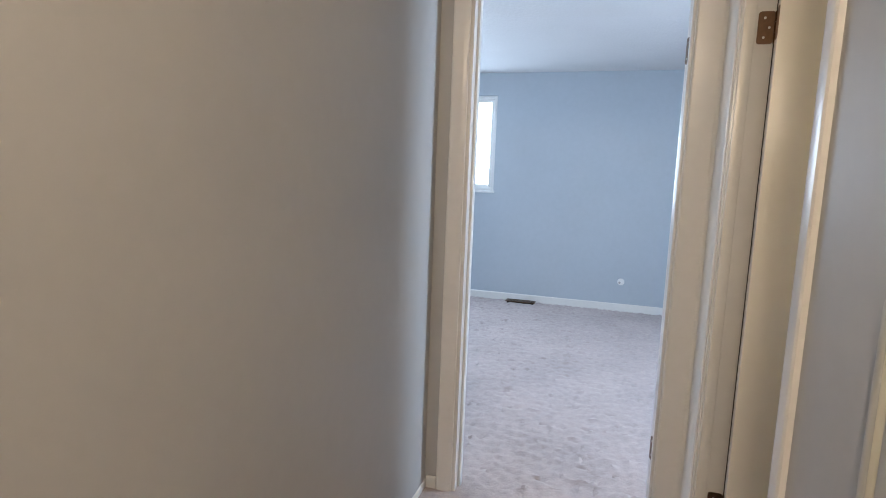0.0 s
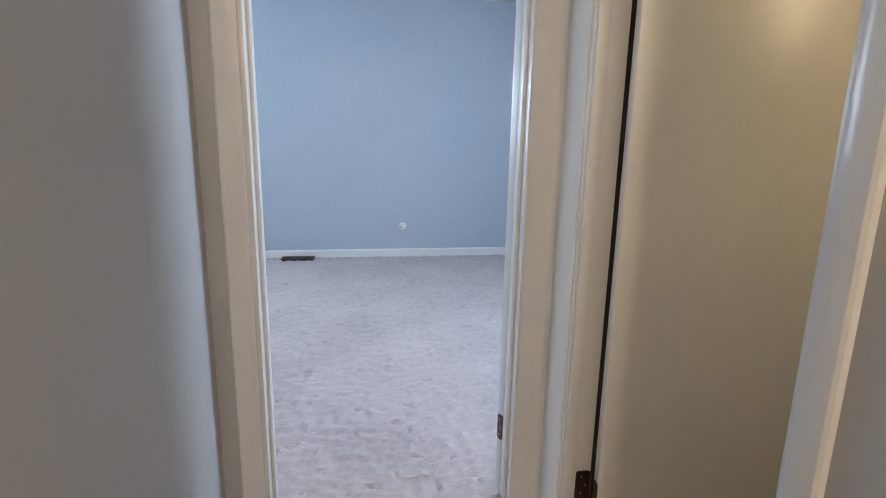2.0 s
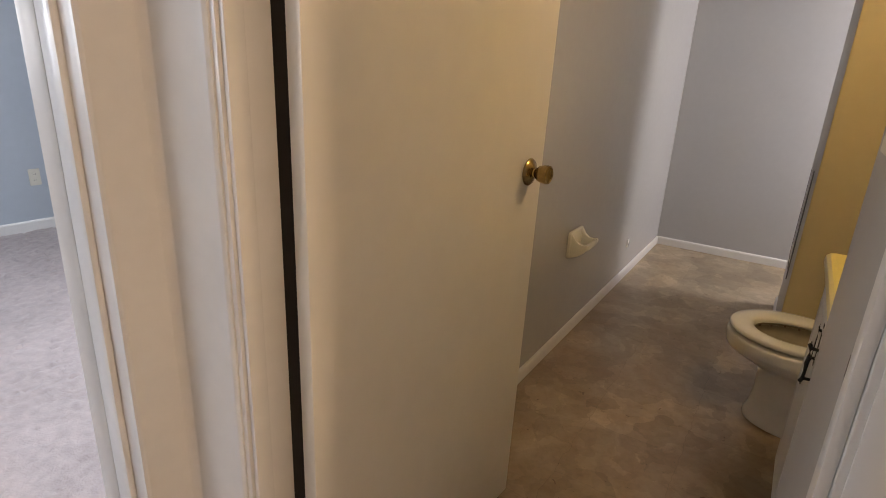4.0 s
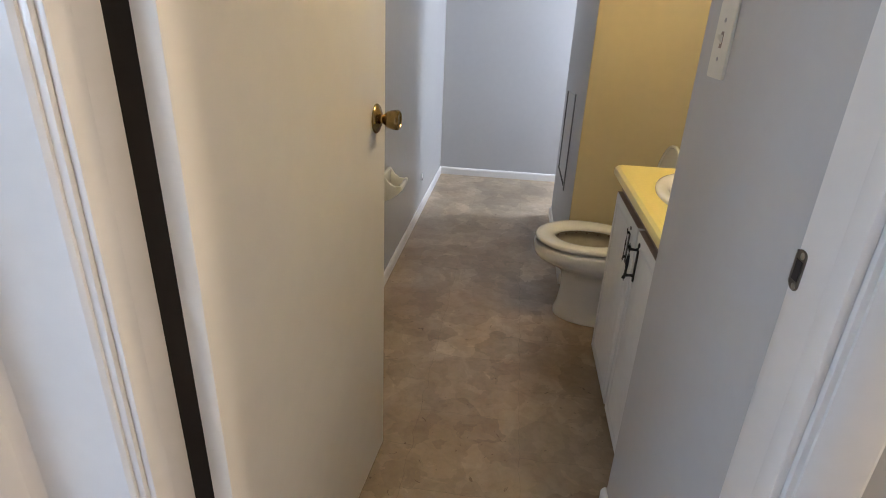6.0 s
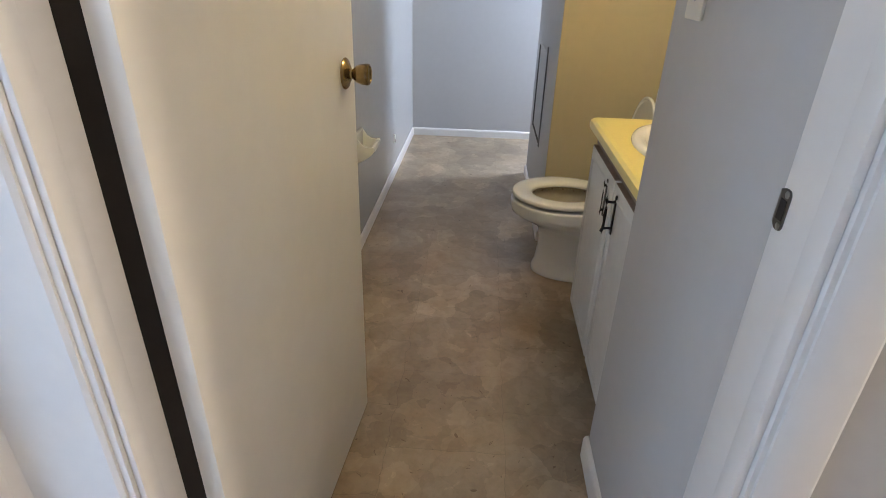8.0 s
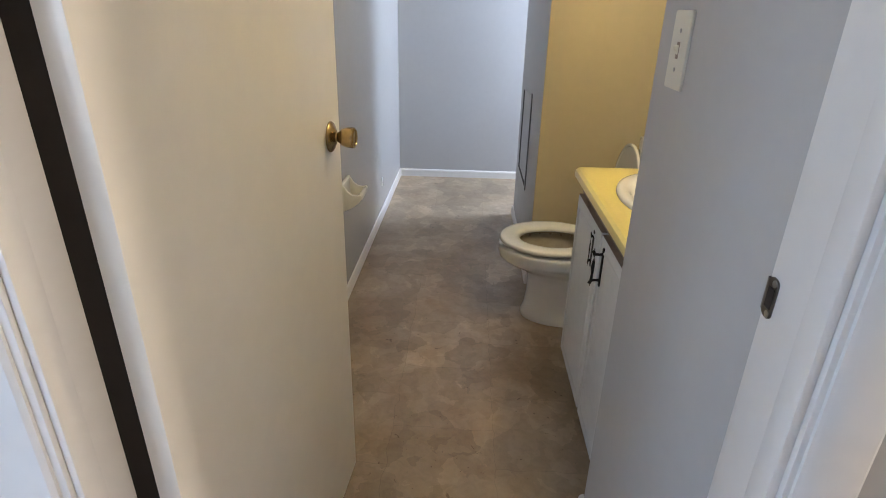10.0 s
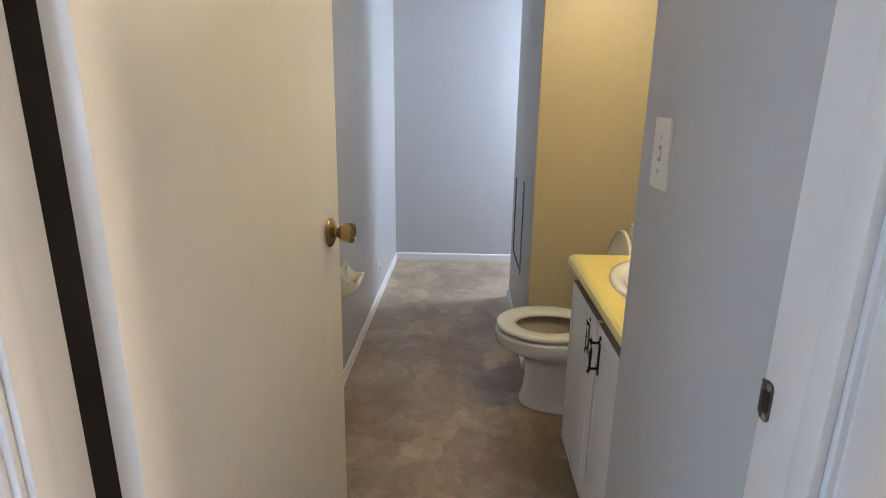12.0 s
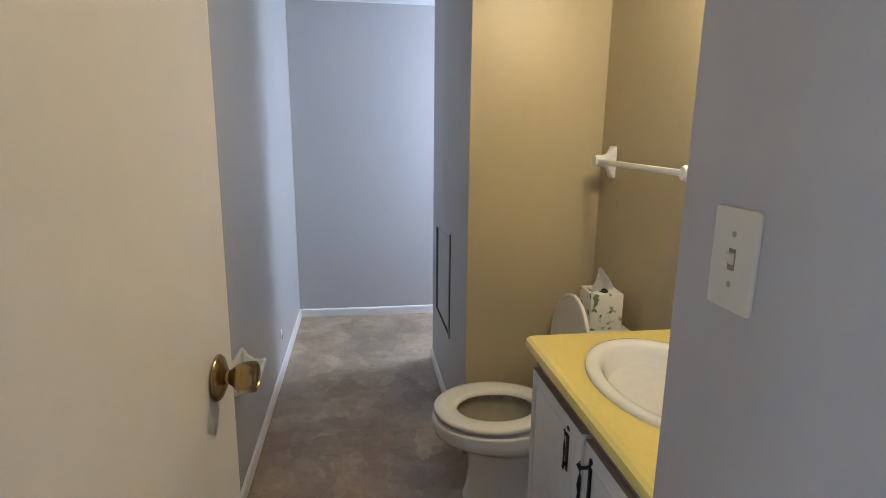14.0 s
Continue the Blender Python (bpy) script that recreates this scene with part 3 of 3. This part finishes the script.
# dark sheet under the panel, its rim painted shade round the edge
part("gap_shade", prism(round_rect(HW - 0.066, HH - 0.066, 0.018, 8), 0, -0.0015, -0.0005), DARK, hatch)
part("panel", prism(round_rect(HW - 0.073, HH - 0.073, 0.016, 8), 0, -0.004, -0.0008, bevel=0.001), material("aged_hatch_panel", (0.52, 0.48, 0.40), 0.4, vary=0.03), hatch, "aged beige hatch panel")

hall_light = thing("hall_ceiling_light", pose(0.12, -0.7, CEIL), "round opal glass hall ceiling light", "ceiling light")
part("base", lathe([(0.11, -0.02), (0.115, -0.015), (0.115, 0.0)]), BRASS, hall_light)

# ---- bathroom fittings ----
switch = thing("light_switch", ROOM @ pose(1.038, STUB_Y, 1.205), "ivory single toggle light switch", "light switch")
part("plate", prism(round_rect(0.076, 0.122, 0.005, 4), 1, 0.0, 0.0055, bevel=0.0016), IVORY, switch)
part("slot", box(-0.006, 0.006, 0.0050, 0.0059, -0.013, 0.013), WORN_AND_SHADE_BROWN, switch)
part("toggle", prism([(0.0055, -0.007), (0.013, 0.003), (0.013, 0.008), (0.0055, 0.008)], 0, -0.0045, 0.0045, bevel=0.001), IVORY, switch)
for z in (-0.030, 0.030):
    part("screw", lathe([(0.0035, 0.0), (0.0035, 0.001), (0.002, 0.0016)], pose(0, 0.0055, z, -90), 10), SCREW, switch)

hook = thing("wall_clip", ROOM @ pose(3.43, BATH_N, 0.228), "small white wall clip with a dark slot", "clip")
part("body", box(-0.012, 0.012, -0.006, 0, -0.026, 0.026, bevel=0.002), WHITE_PLASTIC, hook)
part("slot", box(-0.005, 0.005, -0.0075, -0.0058, -0.024, -0.002), DARK, hook)

# ceramic paper holder on the long wall
holder = thing("toilet_paper_holder", ROOM @ pose(2.375, BATH_N, 0.495), "cream ceramic toilet paper holder, empty", "paper holder")
part("back_plate", prism(round_rect(0.165, 0.125, 0.014, 5), 1, -0.016, 0.0, bevel=0.005), BISQUE, holder)
arm = [(-0.010, 0.062), (-0.020, 0.050), (-0.033, 0.030), (-0.052, 0.016), (-0.074, 0.013), (-0.088, 0.018), (-0.094, 0.012), (-0.092, -0.004), (-0.078, -0.022), (-0.052, -0.042), (-0.010, -0.062)]
for x in (-0.078, 0.060):
    part("arm", prism(arm, 0, x, x + 0.018, bevel=0.004), BISQUE, holder)
part("tray", prism([(-0.012, -0.034), (-0.050, -0.024), (-0.078, -0.006), (-0.080, -0.016), (-0.052, -0.038), (-0.012, -0.058)], 0, -0.060, 0.060, bevel=0.003), BISQUE, holder)
part("front_bar", box(-0.062, 0.062, -0.094, -0.078, -0.010, 0.014, bevel=0.005), BISQUE, holder)

# access panel in the partition
PX0, PX1, PZ0, PZ1 = 2.94, 3.30, 0.385, 0.85
panel = thing("access_panel", ROOM @ pose(0, BLOCK_Y, 0), "grey painted access panel standing slightly ajar", "access panel")
part("panel_door", prism([(PX0 + 0.004, 0.0005), (PX1 - 0.004, 0.0005), (PX1 - 0.004, 0.003), (PX0 + 0.004, 0.003)], 2, PZ0 + 0.010, PZ1 - 0.004), GREY_PAINT, panel, smooth=False)
# flat near-black sheets stand for the shade along the ajar panel's edges
part("gap_shade", boxes((PX1 - 0.003, PX1 + 0.075, 0.0005, 0.0034, PZ0 - 0.012, PZ1 - 0.02), (PX0, PX1 - 0.003, 0.0005, 0.0034, PZ0 - 0.012, PZ0 + 0.012)), DARK, panel, smooth=False)
part("edge_strip", box(PX0 - 0.032, PX0, 0.0005, 0.005, PZ0 - 0.02, PZ1 + 0.02, bevel=0.001), material("dark_grey_edge", (0.17, 0.165, 0.16), 0.5), panel, "dark grey edging strip")

# vanity
vanity = thing("vanity_cabinet", ROOM @ pose(STUB_END + 0.004, 0, 0), "white painted two-door vanity with worn edges", "cabinet")
VW, VF = 0.715, 1.019
part("body", boxes((0, VW, BATH_S + 0.002, VF, 0.085, 0.733), (0, VW, BATH_S + 0.002, 0.972, 0.0, 0.085), bevel=0.002), CABINET, vanity)
part("toe_strip", box(0.0, VW, 0.9725, 0.984, 0.0, 0.07, bevel=0.002), TRIM, vanity, "white toe strip")
# brown strip on the white rail, painting in the worktop's shadow
part("rail_shade", box(0.004, VW - 0.004, VF + 0.001, VF + 0.006, 0.696, 0.731), WORN_AND_SHADE_BROWN, vanity, "brown strip painted as shade under the worktop")


def pull(parent, m):
    """Ornate iron bar pull: two leafy posts and a notched grip along local z."""
    grip = part("handle", tube([(0, -0.026, -0.056), (0, -0.028, -0.048), (0, -0.025, -0.040), (0, -0.024, -0.02), (0, -0.025, 0), (0, -0.024, 0.02), (0, -0.025, 0.040), (0, -0.028, 0.048), (0, -0.026, 0.056)],
        [0.002, 0.0052, 0.0042, 0.0034, 0.0050, 0.0034, 0.0042, 0.0052, 0.002]), BLACK, parent, "black iron pull")
    for z in (-0.040, 0.040):
        part("post", tube([(0, 0, z), (0, -0.010, z * 0.97), (0, -0.025, z)], [0.006, 0.0036, 0.0042]), BLACK, grip)
    part("backplate", loft([[(u * s, y, v * t) for u, v in round_rect(0.014, 0.118, 0.0068, 5)] for s, t, y in ((1, 1, 0), (1, 1, -0.002), (0.7, 0.96, -0.0035))]), BLACK, grip)
    grip.matrix_local = m
    return grip


def cabinet_door(x0, x1, hx, out):
    y0, y1, z0, z1 = VF + 0.002, VF + 0.021, 0.078, 0.692
    d = part("door", box(x0, x1, y0, y1, z0, z1, bevel=0.004), CABINET, vanity)
    part("panel_moulding", loft([[(u + (x0 + x1) / 2, y, v + (z0 + z1) / 2) for u, v in round_rect(x1 - x0 - i, z1 - z0 - i, 0.004, 2)] for i, y in ((0.060, y1), (0.066, y1 + 0.003), (0.076, y1 + 0.003), (0.084, y1))], False, False), CABINET, d)
    part("top_edge", box(x0 + 0.003, x1 - 0.003, y0, y1 - 0.001, z1 + 0.0003, z1 + 0.002), WORN_AND_SHADE_BROWN, d, "worn brown top edge")
    pull(d, pose(hx, y1 + 0.0005, 0.612, 0, 0, 180) @ Matrix.Diagonal((1.5 - 0.5 * out, out, 1, 1)))


cabinet_door(0.345, 0.698, 0.420, 0.32)
cabinet_door(0.002, 0.330, 0.288, 1.0)

# worktop with a bull-nosed front
WT = 0.777
prof = [(BATH_S + 0.001, 0.735), (1.040, 0.735), (1.050, 0.738), (1.0555, 0.746), (1.057, 0.757), (1.0545, 0.768), (1.046, 0.775), (1.0342, WT), (BATH_S + 0.001, WT)]
SINK = (1.553, 0.803)
worktop = thing("vanity_worktop", ROOM @ pose(0, 0, 0), "yellow laminate vanity worktop with rounded front edge", "worktop")
def worktop_mesh(x0, x1, y0, y1, zb, zt):
    """Slab with an oval hole, and the rounded nose along its front."""
    n = 64
    corner = [math.atan2(y - SINK[1], x - SINK[0]) for x in (x0, x1) for y in (y0, y1)]
    angles = sorted({round(a, 6) for a in [-math.pi + 2 * math.pi * k / n for k in range(n)] + corner})
    hole, edge = [], []
    for a in angles:
        c, d = math.cos(a), math.sin(a)
        hole.append((SINK[0] + 0.225 * c, SINK[1] + 0.155 * d))
        r = min(((x1 if c > 0 else x0) - SINK[0]) / c if abs(c) > 1e-6 else 9, ((y1 if d > 0 else y0) - SINK[1]) / d if abs(d) > 1e-6 else 9)
        edge.append((SINK[0] + r * c, SINK[1] + r * d))
    bm = loft([[(*p, z) for p in ring_] for ring_, z in ((hole, zb), (hole, zt), (edge, zt), (edge, zb), (hole, zb))], False, False)
    bmesh.ops.remove_doubles(bm, verts=bm.verts, dist=1e-5)
    return bm


part("top", worktop_mesh(STUB_END + 0.001, 1.888, BATH_S + 0.001, 1.034, 0.735, WT), LAMINATE, worktop, angle=25)
part("nosing", prism([(1.0342, 0.735)] + prof[1:8], 0, STUB_END + 0.001, 1.888), LAMINATE, worktop, "rounded laminate front edge", angle=25)

sink = thing("sink", ROOM @ pose(SINK[0], SINK[1], WT), "white oval drop-in sink", "sink")
def sink_ring(a, b, z, n=44):
    return [(a * math.cos(2 * math.pi * i / n), b * math.sin(2 * math.pi * i / n), z) for i in range(n)]
part("basin", loft([sink_ring(*r) for r in ((0.257, 0.188, 0.0), (0.258, 0.189, 0.006), (0.255, 0.187, 0.012), (0.246, 0.178, 0.014), (0.228, 0.160, 0.012), (0.219, 0.149, 0.004), (0.212, 0.142, -0.012), (0.190, 0.122, -0.060), (0.13, 0.080, -0.105), (0.06, 0.045, -0.125), (0.022, 0.022, -0.128))], False, True), PORCELAIN, sink, angle=60)
part("drain", lathe([(0.021, -0.127), (0.020, -0.124), (0.014, -0.125), (0.012, -0.127)]), SCREW, sink, "steel drain ring")

# toilet
TX = 2.24
toilet = thing("toilet", ROOM @ pose(TX, 0, 0), "white porcelain toilet with cream seat, lid raised", "toilet")
LOW = Matrix.Diagonal((1, 1, 0.965, 1))
rings = [oval(0, *r) for r in ((0.75, 1.158, 0.118, 0.0), (0.75, 1.161, 0.121, 0.008), (0.755, 1.160, 0.119, 0.028), (0.76, 1.148, 0.110, 0.06), (0.76, 1.140, 0.105, 0.13), (0.76, 1.142, 0.106, 0.20), (0.765, 1.150, 0.111, 0.222), (0.77, 1.168, 0.124, 0.240),
    (0.785, 1.215, 0.155, 0.268), (0.795, 1.252, 0.176, 0.290), (0.80, 1.268, 0.184, 0.302), (0.80, 1.274, 0.187, 0.318), (0.80, 1.276, 0.188, 0.350), (0.801, 1.274, 0.187, 0.357), (0.805, 1.267, 0.182, 0.360), (0.86, 1.215, 0.130, 0.360), (0.865, 1.210, 0.126, 0.352))]
part("bowl", loft(rings, True, False), PORCELAIN, toilet, angle=60).matrix_local = LOW
part("bowl_inside", loft([oval(0, *r) for r in ((0.866, 1.209, 0.125, 0.361), (0.865, 1.212, 0.128, 0.338), (0.87, 1.205, 0.122, 0.32), (0.90, 1.15, 0.095, 0.26), (0.94, 1.08, 0.06, 0.22), (0.97, 1.04, 0.03, 0.21))], False, True), STAINED, toilet, "stained beige bowl inside", angle=60).matrix_local = LOW
for i in range(22):
    a = 2 * math.pi * i / 22
    part("rim_hole", lathe([(0.0045, -0.001), (0.0045, 0.0015), (0.002, 0.002)], pose(0.1255 * math.cos(a), 1.0385 + 0.171 * math.sin(a), 0.351 + 0.003 * math.sin(7 * a)) @ pose(0, 0, 0, 0, 0, math.degrees(a)) @ pose(0, 0, 0, 0, -90), 8), WORN_AND_SHADE_BROWN, toilet).matrix_local = LOW
outer = ((0.838, 1.270, 0.184), (0.870, 1.186, 0.106))
def seat_ring(t, z, g=0.0):
    a, b = outer
    return oval(0, a[0] + (b[0] - a[0]) * t + (0.03 if t > 0.5 else 0), a[1] + (b[1] - a[1]) * t, a[2] + (b[2] - a[2]) * t, z)
part("seat", loft([seat_ring(t, z) for t, z in ((1, 0.372), (0.03, 0.372), (-0.005, 0.375), (-0.01, 0.383), (0.005, 0.389), (0.06, 0.392), (0.30, 0.394), (0.62, 0.393), (0.86, 0.389), (0.97, 0.383), (1.0, 0.377), (1, 0.372))], False, False), BISQUE, toilet, "cream plastic seat", angle=70).matrix_local = LOW
for x, y in ((-0.13, 1.14), (0.13, 1.14), (-0.12, 0.90), (0.12, 0.90)):
    part("seat_bumper", box(x - 0.012, x + 0.012, y - 0.006, y + 0.006, 0.359, 0.373, bevel=0.003), BISQUE, toilet).matrix_local = LOW
# raised lid leaning on the tank
lid = part("lid", loft([[(0.178 * s * math.cos(a * math.pi / 20), y, 0.205 + 0.200 * s * math.sin(a * math.pi / 20)) for a in range(40)] for s, y in ((0.98, 0.0), (1, 0.003), (1, 0.012), (0.985, 0.014), (0.95, 0.014), (0.93, 0.009))]), BISQUE, toilet, "cream toilet lid, raised", angle=50)
lid.matrix_local = pose(0, 0.785, 0.375, 3)
for x in (-0.07, 0.07):
    part("seat_hinge", box(x - 0.018, x + 0.018, 0.802, 0.845, 0.367, 0.395, bevel=0.006), BISQUE, toilet)
tank = part("tank", loft([[(u, v + 0.682, z) for u, v in round_rect(w, d, 0.03, 5)] for w, d, z in ((0.40, 0.130, 0.338), (0.42, 0.142, 0.38), (0.445, 0.150, 0.645))]), PORCELAIN, toilet, angle=40)
part("tank_lid", loft([[(u, v + 0.682, z) for u, v in round_rect(w, d, 0.03, 5)] for w, d, z in ((0.455, 0.156, 0.645), (0.466, 0.164, 0.652), (0.466, 0.164, 0.670), (0.450, 0.150, 0.679))]), PORCELAIN, tank, angle=30)
part("flush_lever", tube([(0.15, 0.758, 0.60), (0.15, 0.773, 0.60), (0.10, 0.776, 0.592), (0.08, 0.776, 0.588)], [0.008, 0.006, 0.005, 0.006]), SCREW, toilet, "chrome flush lever")
for sx in (-1, 1):
    part("bolt_cap", lathe([(0.013, 0.0), (0.013, 0.008), (0.009, 0.017), (0.003, 0.020)], pose(sx * 0.098, 0.93, 0.008)), PORCELAIN, toilet)

# tissue box on the tank
tissue = thing("tissue_box", ROOM @ pose(2.200, 0.690, 0.680, 0, 0, -4), "white floral tissue box with a tissue pulled up", "tissue box")
carton = part("carton", box(-0.058, 0.058, -0.056, 0.056, 0, 0.128, bevel=0.0015), FLORAL, tissue)
part("opening", prism([(0.040 * math.cos(a * math.pi / 12), 0.018 * math.sin(a * math.pi / 12)) for a in range(24)], 2, 0.1275, 0.1286), DARK, carton)
def tissue_sheet():
    bm = bmesh.new()
    rows, cols = 12, 10
    g = []
    for j in range(rows + 1):
        v = j / rows
        w = 0.042 * (1 - v) ** 0.8 + 0.006
        r = []
        for i in range(cols + 1):
            u = 2 * i / cols - 1
            r.append(bm.verts.new((u * w - 0.012 * v + 0.004 * math.sin(5 * v), 0.010 * math.sin(4.5 * u + 3 * v) * (1 - 0.5 * v), 0.124 + 0.085 * v + 0.006 * u * v)))
        g.append(r)
    for a, b in zip(g, g[1:]):
        for i in range(cols):
            bm.faces.new((a[i], a[i + 1], b[i + 1], b[i]))
    bmesh.ops.solidify(bm, geom=bm.faces[:], thickness=0.0012)
    return bm
part("tissue", tissue_sheet(), TISSUE, tissue, "white tissue sticking up").matrix_local = pose(0, 0, 0, 0, 0, -65)

# towel bar
towel = thing("towel_bar", ROOM @ pose(0, BATH_S, 1.235), "white ceramic towel bar without towels", "towel bar")
for x in (2.415, 1.845):
    post = part("post", loft([[(x + u, d, v + o) for u, v in round_rect(w, h, r, 5)] for d, w, h, r, o in ((0, 0.046, 0.115, 0.006, 0), (0.008, 0.046, 0.115, 0.008, 0), (0.014, 0.040, 0.100, 0.012, 0), (0.026, 0.032, 0.056, 0.014, 0.004), (0.045, 0.030, 0.042, 0.014, 0.004), (0.066, 0.034, 0.044, 0.016, 0.004), (0.074, 0.026, 0.036, 0.012, 0.004))]), WHITE_PLASTIC, towel, angle=50)
part("bar", box(1.85, 2.41, 0.050, 0.068, -0.006, 0.012, bevel=0.003), WHITE_PLASTIC, towel)

# vanity light over the worktop, above the stub's line of sight
light = thing("vanity_light", ROOM @ pose(1.55, BATH_S, 1.95), "brass vanity light bar with round bulbs", "wall light")
part("back_plate", box(-0.25, 0.25, 0, 0.025, -0.05, 0.05, bevel=0.004), BRASS, light)
OPAL = glow_material("lit_opal_glass", (1.0, 0.84, 0.62), 2.0)
for x in (-0.16, 0.0, 0.16):
    part("bulb", lathe([(0.012, 0.025), (0.02, 0.032), (0.034, 0.05), (0.04, 0.072), (0.034, 0.094), (0.018, 0.108), (0.004, 0.111)], pose(x, 0, 0, -90), 20), OPAL, light, "lit round bulb")
part("dome", lathe([(0.10, -0.018), (0.098, -0.035), (0.082, -0.06), (0.05, -0.078), (0.01, -0.085)]), OPAL, hall_light, "lit opal glass dome")
